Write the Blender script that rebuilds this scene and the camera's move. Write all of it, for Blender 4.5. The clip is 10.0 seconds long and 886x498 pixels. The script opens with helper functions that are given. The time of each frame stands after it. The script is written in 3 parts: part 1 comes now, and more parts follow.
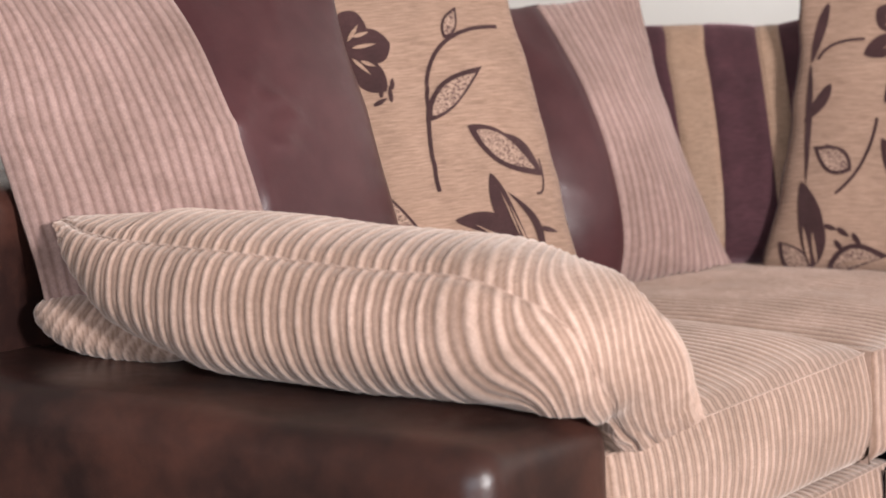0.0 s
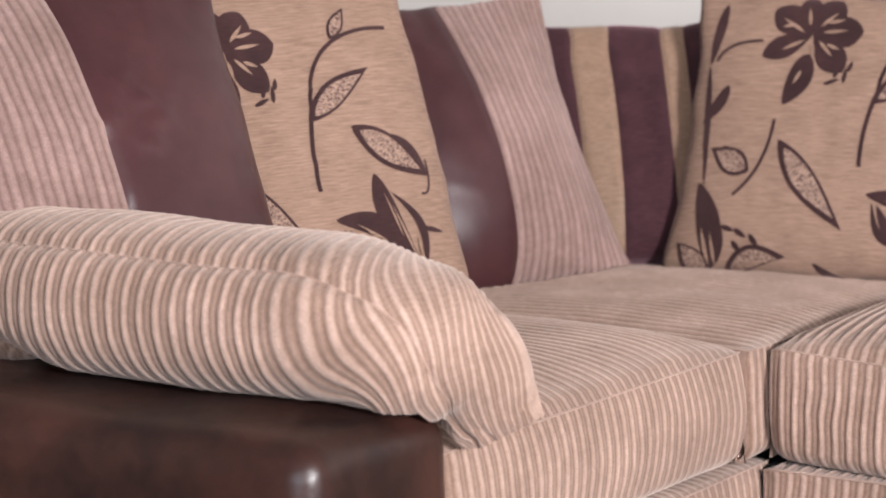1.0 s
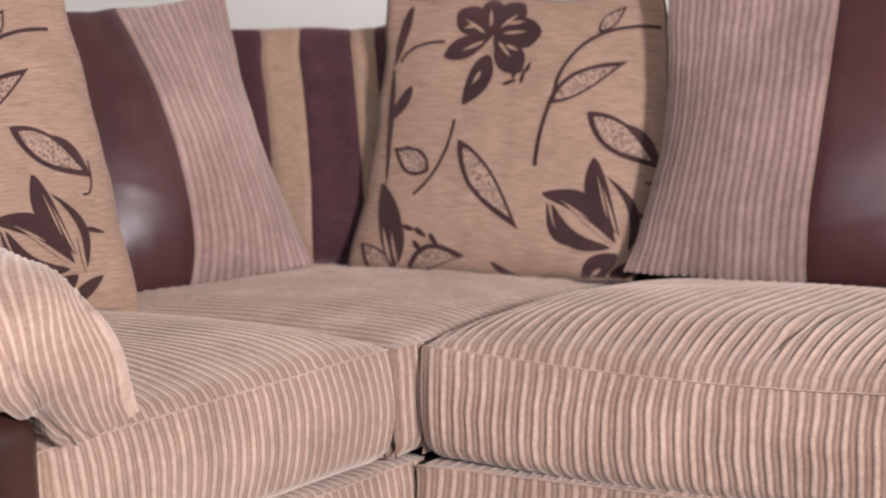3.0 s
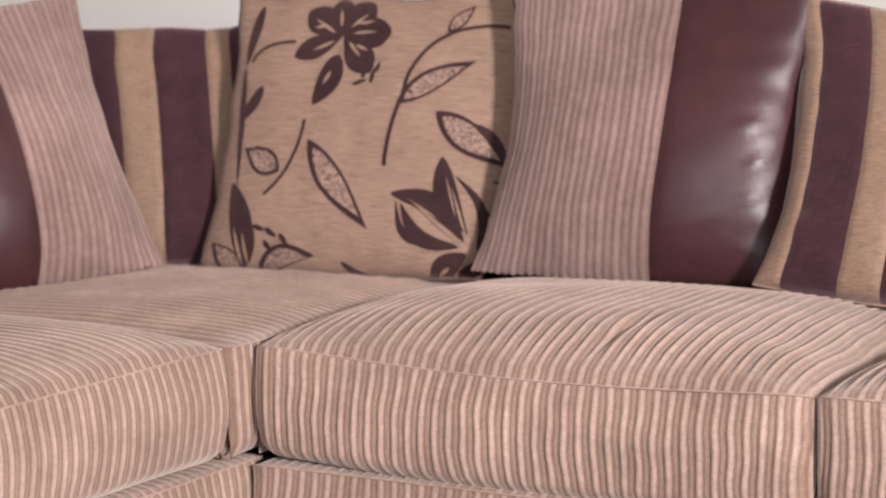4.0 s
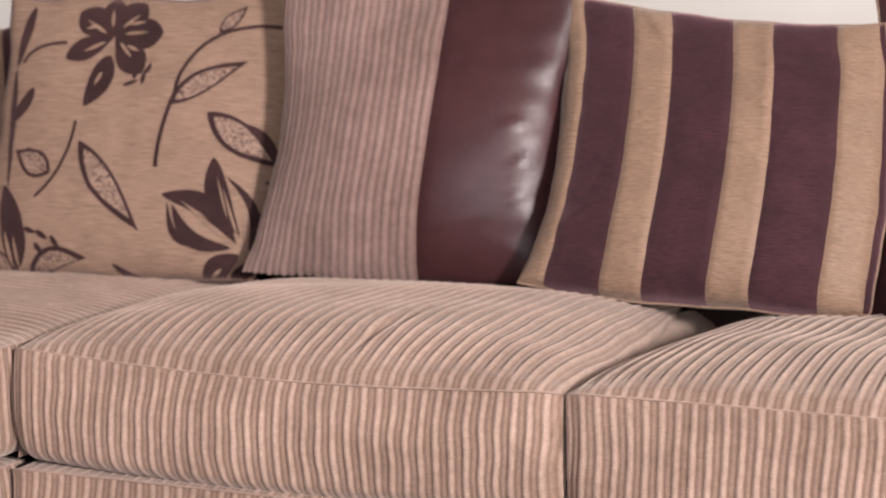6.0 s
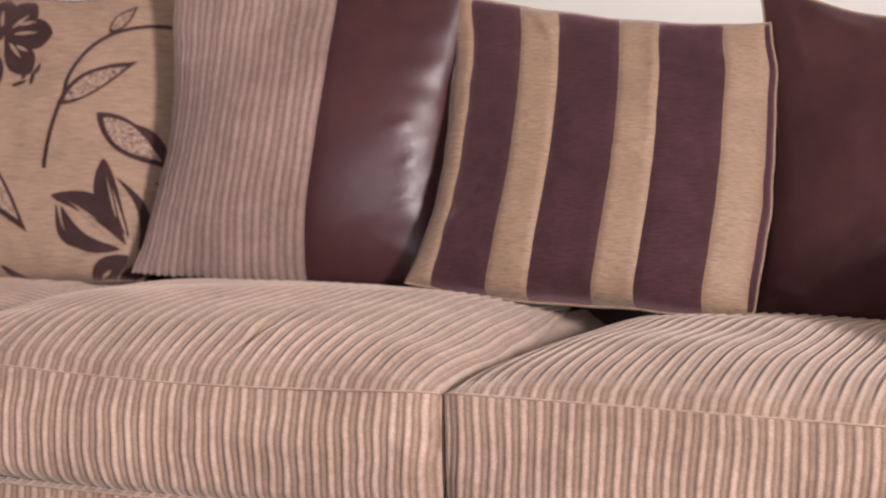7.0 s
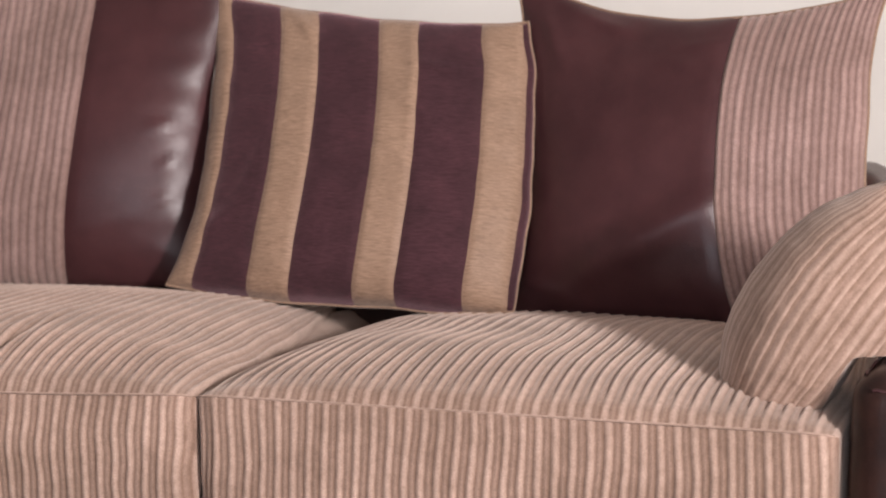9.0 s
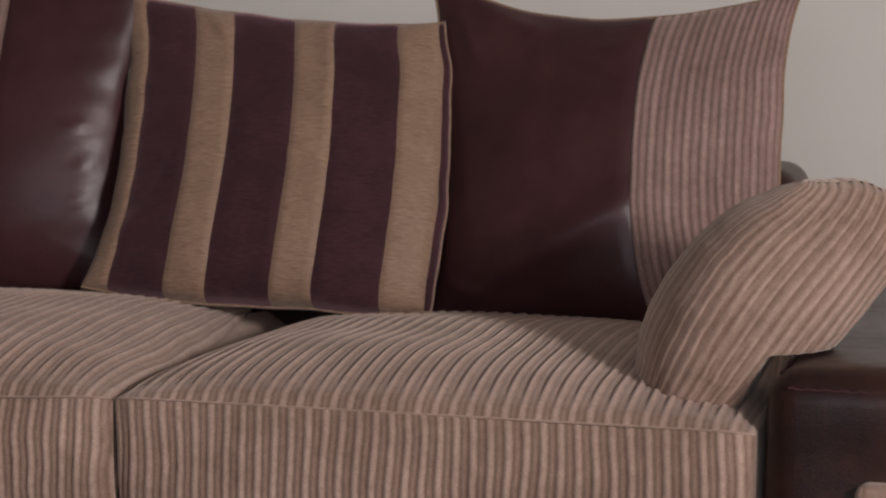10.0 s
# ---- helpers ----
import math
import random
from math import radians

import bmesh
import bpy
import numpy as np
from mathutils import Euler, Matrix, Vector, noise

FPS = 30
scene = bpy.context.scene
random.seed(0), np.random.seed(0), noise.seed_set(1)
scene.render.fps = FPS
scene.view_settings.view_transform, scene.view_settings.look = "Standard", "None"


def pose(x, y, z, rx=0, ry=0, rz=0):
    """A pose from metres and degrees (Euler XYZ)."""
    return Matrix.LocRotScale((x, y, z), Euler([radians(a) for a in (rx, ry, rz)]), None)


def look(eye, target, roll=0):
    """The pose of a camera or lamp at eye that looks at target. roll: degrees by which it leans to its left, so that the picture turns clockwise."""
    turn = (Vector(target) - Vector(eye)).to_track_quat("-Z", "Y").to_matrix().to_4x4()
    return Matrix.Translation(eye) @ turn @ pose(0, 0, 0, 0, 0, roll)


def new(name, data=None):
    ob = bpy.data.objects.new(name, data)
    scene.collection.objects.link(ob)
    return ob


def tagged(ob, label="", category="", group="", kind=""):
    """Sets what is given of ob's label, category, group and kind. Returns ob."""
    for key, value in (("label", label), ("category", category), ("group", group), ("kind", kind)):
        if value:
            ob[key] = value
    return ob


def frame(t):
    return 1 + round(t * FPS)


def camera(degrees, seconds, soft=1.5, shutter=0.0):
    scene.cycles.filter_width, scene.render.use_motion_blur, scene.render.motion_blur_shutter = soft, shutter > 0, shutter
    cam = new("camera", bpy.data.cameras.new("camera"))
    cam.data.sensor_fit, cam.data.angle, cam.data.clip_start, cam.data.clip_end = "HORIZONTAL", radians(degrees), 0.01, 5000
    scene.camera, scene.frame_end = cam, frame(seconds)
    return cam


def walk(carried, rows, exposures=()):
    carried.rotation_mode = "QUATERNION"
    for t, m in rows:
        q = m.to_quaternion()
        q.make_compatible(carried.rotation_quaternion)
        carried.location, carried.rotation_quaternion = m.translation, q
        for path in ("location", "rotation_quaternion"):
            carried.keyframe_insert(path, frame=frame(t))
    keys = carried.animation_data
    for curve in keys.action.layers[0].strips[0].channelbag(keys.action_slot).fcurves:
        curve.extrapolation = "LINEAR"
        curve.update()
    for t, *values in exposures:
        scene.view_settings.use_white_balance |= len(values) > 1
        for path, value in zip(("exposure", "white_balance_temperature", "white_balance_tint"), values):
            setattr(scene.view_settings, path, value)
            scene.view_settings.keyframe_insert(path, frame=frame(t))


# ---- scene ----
import itertools

PATH = [  # seconds, eye x, y, z, pitch from level, heading (left of +y), lean
    (0.0, 1.527, -3.899, 1.195, -7.76, 31.86, -0.01),
    (0.5, 1.635, -3.845, 1.191, -7.70, 32.13, -0.01),
    (1.0, 1.749, -3.787, 1.187, -7.62, 32.34, -0.01),
    (1.5, 1.849, -3.737, 1.184, -7.57, 32.22, -0.01),
    (2.0, 1.936, -3.693, 1.181, -7.52, 31.15, -0.01),
    (2.5, 2.002, -3.660, 1.179, -7.49, 30.03, -0.01),
    (4.0, 2.264, -3.528, 1.170, -7.38, 27.86, -0.01),
    (4.5, 2.299, -3.510, 1.168, -7.36, 27.07, -0.01),
    (5.0, 2.345, -3.487, 1.167, -7.35, 26.11, -0.01),
    (5.5, 2.376, -3.471, 1.166, -7.33, 25.17, -0.01),
    (7.0, 2.495, -3.411, 1.162, -7.29, 22.85, -0.01),
    (7.5, 2.523, -3.397, 1.161, -7.27, 21.86, -0.01),
    (8.0, 2.547, -3.385, 1.160, -7.27, 20.75, -0.01),
    (8.5, 2.555, -3.381, 1.160, -7.26, 19.50, -0.01),
    (9.0, 2.568, -3.374, 1.159, -7.26, 18.18, -0.01),
    (9.5, 2.569, -3.374, 1.159, -7.25, 17.02, -0.01),
    (10.0, 2.568, -3.374, 1.159, -7.25, 16.18, -0.01),
]
cam = camera(20.90, 10.0, soft=1.75)
cam.data.dof.use_dof, cam.data.dof.focus_distance, cam.data.dof.aperture_fstop = True, 3.8, 4.3


def aim(x, y, z, pitch, heading, lean):
    h, p = radians(heading), radians(pitch)
    ahead = Vector((-math.sin(h) * math.cos(p), math.cos(h) * math.cos(p), math.sin(p)))
    return look((x, y, z), Vector((x, y, z)) + ahead, lean)


EXPOSURES = [(0.0, 0.16, 6250, 10), (1.0, 0.05, 6100, 11), (1.5, -0.04, 6000, 12), (2.5, -0.04, 6080, 12), (4.0, -0.03, 6280, 13), (5.0, -0.06, 6450, 14),
             (7.0, -0.19, 6480, 14), (8.5, -0.18, 6480, 14), (9.0, -0.35, 6480, 14), (9.5, -0.87, 6450, 13), (10.0, -1.49, 6450, 13)]
walk(cam, [(t, aim(*row)) for t, *row in PATH], EXPOSURES)


# ---- light ----

world = bpy.data.worlds.new("world")
scene.world = world
world.use_nodes = True
sky = world.node_tree.nodes.new("ShaderNodeTexSky")
sky.sky_type, sky.sun_disc = "NISHITA", False
sky.sun_elevation, sky.sun_rotation = radians(22), radians(125)
world.node_tree.links.new(sky.outputs[0], world.node_tree.nodes["Background"].inputs[0])
world.node_tree.nodes["Background"].inputs[1].default_value = 0.1


def area_light(name, where, to, wide, high, watts, colour):
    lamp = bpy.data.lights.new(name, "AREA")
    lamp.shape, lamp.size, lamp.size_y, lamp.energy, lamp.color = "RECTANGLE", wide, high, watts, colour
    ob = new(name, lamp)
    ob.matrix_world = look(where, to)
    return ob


area_light("window_light_east", (7.93, -5.6, 2.7), (1.4, 0.4, 0.6), 1.1, 0.9, 1330, (1.0, 0.94, 0.91))
# Unseen fill source, added behind the camera to light the cushion fronts.
area_light("fill_light_south", (2.3, -6.95, 1.5), (0.6, 0.0, 0.7), 3.4, 1.8, 145, (0.89, 0.92, 1.0))


# ---- materials ----
def material(name):
    m = bpy.data.materials.new(name)
    m.use_nodes = True
    t = m.node_tree
    return m, t, t.nodes["Principled BSDF"]


def node(t, kind, **sets):
    n = t.nodes.new("ShaderNode" + kind)
    for key, value in sets.items():
        n.inputs[key.replace("_", " ")].default_value = value
    return n


def coords(t, scale=(1, 1, 1)):
    c = t.nodes.new("ShaderNodeTexCoord")
    m = t.nodes.new("ShaderNodeMapping")
    m.inputs["Scale"].default_value = scale
    t.links.new(c.outputs["Object"], m.inputs["Vector"])
    return m.outputs["Vector"]


def noise_tex(t, vec, scale, detail=3.0, rough=0.6):
    n = node(t, "TexNoise", Scale=scale, Detail=detail, Roughness=rough)
    t.links.new(vec, n.inputs["Vector"])
    return n.outputs["Fac"]


def ramp(t, fac, stops):
    r = t.nodes.new("ShaderNodeValToRGB")
    e = r.color_ramp.elements
    while len(e) < len(stops):
        e.new(0.5)
    for el, (p, c) in zip(e, stops):
        el.position, el.color = p, (*c, 1)
    t.links.new(fac, r.inputs["Fac"])
    return r.outputs["Color"]


def mix(t, fac, a, b, mode="MIX"):
    n = t.nodes.new("ShaderNodeMix")
    n.data_type, n.blend_type = "RGBA", mode
    for sock, value in ((n.inputs["Factor"], fac), (n.inputs["A"], a), (n.inputs["B"], b)):
        if isinstance(value, (int, float)):
            sock.default_value = value
        elif isinstance(value, tuple):
            sock.default_value = (*value, 1)
        else:
            t.links.new(value, sock)
    return n.outputs["Result"]


def bump(t, bsdf, height, strength, distance):
    b = node(t, "Bump", Strength=strength, Distance=distance)
    t.links.new(height, b.inputs["Height"])
    t.links.new(b.outputs["Normal"], bsdf.inputs["Normal"])


def corduroy(name, wale, groove):
    """Jumbo cord: pale pile on the wales, a darker tone between them."""
    m, t, b = material(name)
    a = t.nodes.new("ShaderNodeAttribute")
    a.attribute_name = "rib"
    vec = coords(t)
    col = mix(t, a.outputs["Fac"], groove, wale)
    rub = noise_tex(t, vec, 6.5, 5.0, 0.65)
    col = mix(t, 0.75, col, ramp(t, rub, [(0.34, (0.62, 0.60, 0.57)), (0.66, (1.03, 1.03, 1.03))]), "MULTIPLY")
    tuft = noise_tex(t, vec, 75.0, 3.0, 0.7)
    col = mix(t, 0.35, col, ramp(t, tuft, [(0.34, (0.58, 0.55, 0.52)), (0.62, (1.06, 1.06, 1.06))]), "MULTIPLY")
    own = t.nodes.new("ShaderNodeObjectInfo")
    col = mix(t, 1.0, col, ramp(t, own.outputs["Random"], [(0.0, (0.88, 0.87, 0.86)), (1.0, (1.0, 1.0, 1.0))]), "MULTIPLY")
    fuzz = noise_tex(t, vec, 420.0, 2.0)
    col = mix(t, 0.45, col, ramp(t, fuzz, [(0.32, (0.60, 0.58, 0.57)), (0.68, (1.06, 1.06, 1.06))]), "MULTIPLY")
    t.links.new(col, b.inputs["Base Color"])
    b.inputs["Roughness"].default_value = 0.9
    b.inputs["Sheen Weight"].default_value = 0.5
    b.inputs["Sheen Roughness"].default_value = 0.45
    b.inputs["Sheen Tint"].default_value = (1.0, 0.88, 0.80, 1)
    b.inputs["Specular IOR Level"].default_value = 0.2
    bump(t, b, fuzz, 0.5, 0.002)
    return m


def leather(name, dark, worn, rough=0.34):
    m, t, b = material(name)
    vec = coords(t)
    cloud = noise_tex(t, vec, 5.5, 6.0, 0.68)
    t.links.new(ramp(t, cloud, [(0.38, dark), (0.66, worn)]), b.inputs["Base Color"])
    v = node(t, "TexVoronoi", Scale=430.0)
    t.links.new(vec, v.inputs["Vector"])
    crease = noise_tex(t, vec, 38.0, 4.0)
    h = mix(t, 0.6, v.outputs["Distance"], crease)
    bump(t, b, h, 0.22, 0.0025)
    rr = t.nodes.new("ShaderNodeMapRange")
    rr.inputs["To Min"].default_value, rr.inputs["To Max"].default_value = rough - 0.07, rough + 0.12
    t.links.new(crease, rr.inputs["Value"])
    t.links.new(rr.outputs["Result"], b.inputs["Roughness"])
    b.inputs["Specular IOR Level"].default_value = 0.38
    return m


def cloth(name, colour, thread, sheen=0.15, pile=0.0, rough=0.85, weave=(55, 55, 620), tint=(1, 1, 1)):
    """Woven cloth: fine threads across, slubs along them."""
    m, t, b = material(name)
    weft = noise_tex(t, coords(t, weave), 1.0, 3.0, 0.7)
    patch = noise_tex(t, coords(t), 12.0, 4.0)
    col = ramp(t, weft, [(0.34, thread), (0.64, colour)])
    low = 0.40 if pile else 0.64
    col = mix(t, 0.8 if pile else 0.5, col, ramp(t, patch, [(0.3, (low, low, low)), (0.75, (1, 1, 1))]), "MULTIPLY")
    t.links.new(col, b.inputs["Base Color"])
    b.inputs["Roughness"].default_value = rough
    b.inputs["Sheen Weight"].default_value = sheen
    b.inputs["Sheen Tint"].default_value = (*tint, 1)
    b.inputs["Sheen Roughness"].default_value = 0.4
    b.inputs["Specular IOR Level"].default_value = 0.25
    fine = noise_tex(t, coords(t), 600.0, 2.0)
    bump(t, b, fine if pile else weft, 0.45, 0.0015)
    return m


def plaster(name, colour):
    m, t, b = material(name)
    vec = coords(t)
    patch = noise_tex(t, vec, 1.7, 4.0)
    low = tuple(c * 0.94 for c in colour)
    t.links.new(ramp(t, patch, [(0.3, low), (0.7, colour)]), b.inputs["Base Color"])
    b.inputs["Roughness"].default_value = 0.85
    bump(t, b, noise_tex(t, vec, 160.0, 3.0), 0.15, 0.002)
    return m


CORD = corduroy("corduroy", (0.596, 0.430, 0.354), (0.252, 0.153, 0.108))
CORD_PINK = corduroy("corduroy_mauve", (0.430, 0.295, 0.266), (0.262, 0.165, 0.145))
LEATHER = leather("brown_leather", (0.046, 0.016, 0.018), (0.068, 0.025, 0.027), 0.33)
LEATHER_ARM = leather("brown_leather_arm", (0.017, 0.008, 0.007), (0.054, 0.021, 0.015), 0.30)
VELVET = cloth("brown_velvet", (0.082, 0.030, 0.038), (0.040, 0.014, 0.018), 0.7, 1.0, tint=(0.9, 0.55, 0.62))
SATIN = cloth("beige_chenille", (0.365, 0.240, 0.166), (0.220, 0.136, 0.090), 0.3, 0.0, 0.55)
FLORAL = cloth("beige_slub_weave", (0.370, 0.243, 0.178), (0.240, 0.150, 0.106), 0.15, weave=(26, 26, 330))
FLOCK = cloth("brown_flock", (0.060, 0.025, 0.025), (0.036, 0.014, 0.015), 0.9, 1.0, tint=(0.9, 0.62, 0.62))
BLACK = cloth("black_lining", (0.012, 0.010, 0.011), (0.008, 0.007, 0.008), 0.0)
WALL = plaster("white_wall_paint", (0.70, 0.675, 0.63))
CEIL = plaster("ceiling_paint", (0.60, 0.59, 0.57))
# Walls out of view, toned dark so that less light bounces back.
WALL_UNSEEN = plaster("unseen_wall_taupe", (0.30, 0.27, 0.25))
CARPET = cloth("brown_carpet", (0.20, 0.14, 0.11), (0.13, 0.09, 0.07), 0.1, 1.0)


def fleck_material():
    """Leaf centres: brown threads over the beige ground."""
    m, t, b = material("flecked_weave")
    f = noise_tex(t, coords(t, (1, 1, 1.6)), 170.0, 3.0, 0.75)
    t.links.new(ramp(t, f, [(0.41, (0.08, 0.038, 0.033)), (0.55, (0.35, 0.235, 0.175))]), b.inputs["Base Color"])
    b.inputs["Roughness"].default_value = 0.85
    return m


FLECK = fleck_material()


# ---- mesh helpers ----
def mesh_object(name, verts, faces, mat, parent=None, rib=None, smooth=True):
    me = bpy.data.meshes.new(name)
    me.from_pydata([tuple(v) for v in verts], [], faces)
    if rib is not None:
        me.attributes.new("rib", "FLOAT", "POINT").data.foreach_set("value", np.asarray(rib, np.float32))
    if smooth:
        me.polygons.foreach_set("use_smooth", np.ones(len(me.polygons), bool))
    me.materials.append(mat)
    me.update()
    ob = new(name, me)
    if parent:
        ob.parent = parent
    return ob


def part(name, verts, faces, mat, parent, label="", rib=None, smooth=True):
    ob = mesh_object(name, verts, faces, mat, parent, rib, smooth)
    return tagged(ob, label) if label else ob


def thing(name, m, label, category, group=""):
    ob = new(name)
    ob.matrix_world = m
    return tagged(ob, label, category, group)


def grid_faces(n, k, wrap=False, flip=False):
    """Quads of an n x k grid of vertices; wrap closes it along k."""
    out = []
    for i in range(n - 1):
        for j in range(k if wrap else k - 1):
            q = (i * k + j, (i + 1) * k + j, (i + 1) * k + (j + 1) % k, i * k + (j + 1) % k)
            out.append(q[::-1] if flip else q)
    return out


def tube(path, radius, sides=6, closed=False):
    """Verts and faces of a round cord along a row of points."""
    path = np.asarray(path, float)
    if closed:
        ahead = np.roll(path, -1, 0) - np.roll(path, 1, 0)
    else:
        ahead = np.gradient(path, axis=0)
    ahead /= np.linalg.norm(ahead, axis=1)[:, None] + 1e-12
    ref = np.where(np.abs(ahead[:, 1:2]) < 0.9, np.array([[0, 1.0, 0]]), np.array([[1.0, 0, 0]]))
    a = np.cross(ahead, ref)
    a /= np.linalg.norm(a, axis=1)[:, None] + 1e-12
    b = np.cross(ahead, a)
    ang = np.arange(sides) * 2 * np.pi / sides
    v = path[:, None] + radius * (np.cos(ang)[None, :, None] * a[:, None] + np.sin(ang)[None, :, None] * b[:, None])
    faces = grid_faces(len(path), sides, True)
    if closed:
        n = len(path) - 1
        faces += [(n * sides + j, j, (j + 1) % sides, n * sides + (j + 1) % sides) for j in range(sides)]
    return v.reshape(-1, 3), faces


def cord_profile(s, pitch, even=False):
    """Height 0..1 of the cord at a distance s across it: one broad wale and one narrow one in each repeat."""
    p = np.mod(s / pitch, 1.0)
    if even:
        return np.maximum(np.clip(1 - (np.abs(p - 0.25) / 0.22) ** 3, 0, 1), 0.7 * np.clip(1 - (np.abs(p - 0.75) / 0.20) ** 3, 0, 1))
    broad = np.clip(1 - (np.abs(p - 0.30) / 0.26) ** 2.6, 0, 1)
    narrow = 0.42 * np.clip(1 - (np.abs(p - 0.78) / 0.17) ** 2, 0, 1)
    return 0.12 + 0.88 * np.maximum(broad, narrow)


def wave(x, y, seed, scale=1.0):
    """Smooth unevenness, about -1..1."""
    r = np.random.RandomState(seed)
    out = 0
    for k in range(7):
        fx, fy = r.uniform(-1, 1, 2) * (2 + k) * scale
        out = out + np.sin(fx * x + fy * y + r.uniform(0, 6.28)) / (1 + 0.6 * k)
    return out / 2.5


# ---- cushions ----
def settle(p):
    """Points of a soft cushion, lifted off the armrests that it lies on."""
    p = p.copy()
    over = (p[:, 1] < -1.04) & (p[:, 1] > -1.4) & (p[:, 0] < 0.03)
    p[over, 2] = np.maximum(p[over, 2], 0.541)
    rise = np.clip((p[:, 0] - 2.0) / 0.065, 0, 1)
    low = p[:, 1] > -1.03
    p[low, 2] = np.maximum(p[low, 2], (0.47 + 0.09 * rise * rise * (3 - 2 * rise))[low])
    return p


def scatter(m, w, h, thick, panels, label, group, seed=1, pinch=0.05, sag=0.0, plump=0.42, pitch=0.021, wrinkle=1.0,
            twist=0.0, piping=None, back=None, name="scatter_cushion", rib_depth=0.0022, both=False, taper=0.0, creased=1.0, ridges=(), ears=(), shape=None, dome=(2.6, 2.6)):
    """A filled square cushion in the plane x, z of m, its front towards -y. shape: its four corners (x, z), lower left first and on round by the right, and how far the
    middles of the bottom, right, top and left edges bow. panels: (from, to, material, part name), each from -1 to 1 across it."""
    ob = thing(name, m, label, "cushion", group)

    def surface(u, v, side, lift=0.0):
        u, v = np.asarray(u, float), np.asarray(v, float)
        edge = np.clip((1 - np.abs(u) ** dome[0]) * (1 - np.abs(v) ** dome[1]), 0, 1)
        body = thick / 2 * edge ** plump * (1 - 0.34 * v) * (1 - taper * np.clip((-u - 0.2) / 0.8, 0, 1) + 0.6 * taper * np.clip((u - 0.1) / 0.9, 0, 1))
        x = w / 2 * u * (1 - pinch * (1 - v * v)) + 0.010 * wave(u, v * 3, seed + 5) * (1 - edge)
        z = h / 2 * v * (1 - pinch * (1 - u * u)) - sag * (1 - u * u) * (v + 1) / 2 + 0.009 * wave(u * 3, v, seed + 9) * (1 - edge)
        if shape:
            (ax, az), (bx, bz), (cx, cz), (dx, dz), (low, right, high, left) = shape
            s, t = (u + 1) / 2, (v + 1) / 2
            bow_u, bow_v = 1 - u * u, 1 - v * v
            x = (1 - t) * ((1 - s) * ax + s * bx) + t * (s * cx + (1 - s) * dx) + bow_v * (right * s + left * (1 - s)) + 0.005 * wave(u, v * 4, seed + 5) * (1 - edge)
            z = (1 - t) * ((1 - s) * az + s * bz) + t * (s * cz + (1 - s) * dz) + bow_u * (low * (1 - t) + high * t) + 0.005 * wave(u * 4, v, seed + 9) * (1 - edge)
        for su, sv, dx, dz in ears:
            tip = np.clip(su * u, 0, 1) ** 3 * np.clip(sv * v, 0, 1) ** 4
            x, z = x + dx * tip, z + dz * tip
        near = np.exp(-((1 - np.abs(u)) / 0.22) ** 2) + np.exp(-((1 - np.abs(v)) / 0.22) ** 2)
        fold = 0.004 * wave(u, v, seed, 2.0) + 0.0035 * near * np.sin(26 * v * (np.abs(u) > np.abs(v)) + 26 * u * (np.abs(u) <= np.abs(v)) + seed) * edge ** 0.3
        for k in range(9):
            rr = np.random.RandomState(seed * 31 + k)
            cu, cv, a = rr.uniform(-0.85, 0.85), rr.uniform(-0.85, 0.85), rr.uniform(0, 3.14)
            du, dv = (u - cu) * math.cos(a) + (v - cv) * math.sin(a), -(u - cu) * math.sin(a) + (v - cv) * math.cos(a)
            fold = fold + creased * 0.0045 * np.exp(-(du / rr.uniform(0.12, 0.3)) ** 2 - (dv / rr.uniform(0.02, 0.05)) ** 2)
        for u0, v0, u1, v1, amp, wide in ridges:
            du, dv = u1 - u0, v1 - v0
            t = np.clip(((u - u0) * du + (v - v0) * dv) / (du * du + dv * dv), 0, 1)
            far = np.hypot(u - u0 - t * du, v - v0 - t * dv)
            fold = fold + amp * np.exp(-(far / wide) ** 2) * (0.25 + np.sin(np.pi * np.clip(t, 0.02, 0.98)))
        y = -side * (body + wrinkle * fold * edge ** 0.4 + lift) + twist * u * v
        return np.stack([x, y, z], -1)

    turn, place = np.array(m.to_3x3()), np.array(m.translation)
    rows = 72
    v = np.sin(np.linspace(-1, 1, rows) * np.pi / 2) * 0.5 + np.linspace(-1, 1, rows) * 0.5
    for side in (1, -1):
        for u0, u1, mat, pname in (panels if side == 1 else [(-1, 1, back or panels[0][2], "back_panel")]):
            corded = mat in (CORD, CORD_PINK)
            n = max(14, int((u1 - u0) * w / 2 / (0.0026 if corded and (side == 1 or both) else 0.012)))
            fine = u0 + (u1 - u0) * (1 - np.cos(np.linspace(0, np.pi, 900))) / 2
            run = np.r_[0, np.cumsum(np.linalg.norm(np.diff(surface(fine, 0 * fine, side), axis=0), axis=1))]
            u = np.interp(np.linspace(0, run[-1], n), run, fine)
            u[0], u[-1] = u0, u1
            uu, vv = np.meshgrid(u, v, indexing="ij")
            along = np.broadcast_to(np.linspace(0, run[-1], n)[:, None], uu.shape)
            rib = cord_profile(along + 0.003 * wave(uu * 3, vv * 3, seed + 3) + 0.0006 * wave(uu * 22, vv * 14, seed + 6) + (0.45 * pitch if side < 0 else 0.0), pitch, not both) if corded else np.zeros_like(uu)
            seam = 0.0
            for lim in (u0, u1):
                if abs(lim) < 0.99:
                    seam = seam - 0.005 * np.exp(-(((uu - lim) * w / 2) / 0.006) ** 2)
            pts = surface(uu, vv, side, rib_depth * (rib - 0.5) * corded * np.clip((1 - np.maximum(np.abs(uu), np.abs(vv))) * 12 + 0.15, 0, 1) + (seam if side == 1 else 0.0))
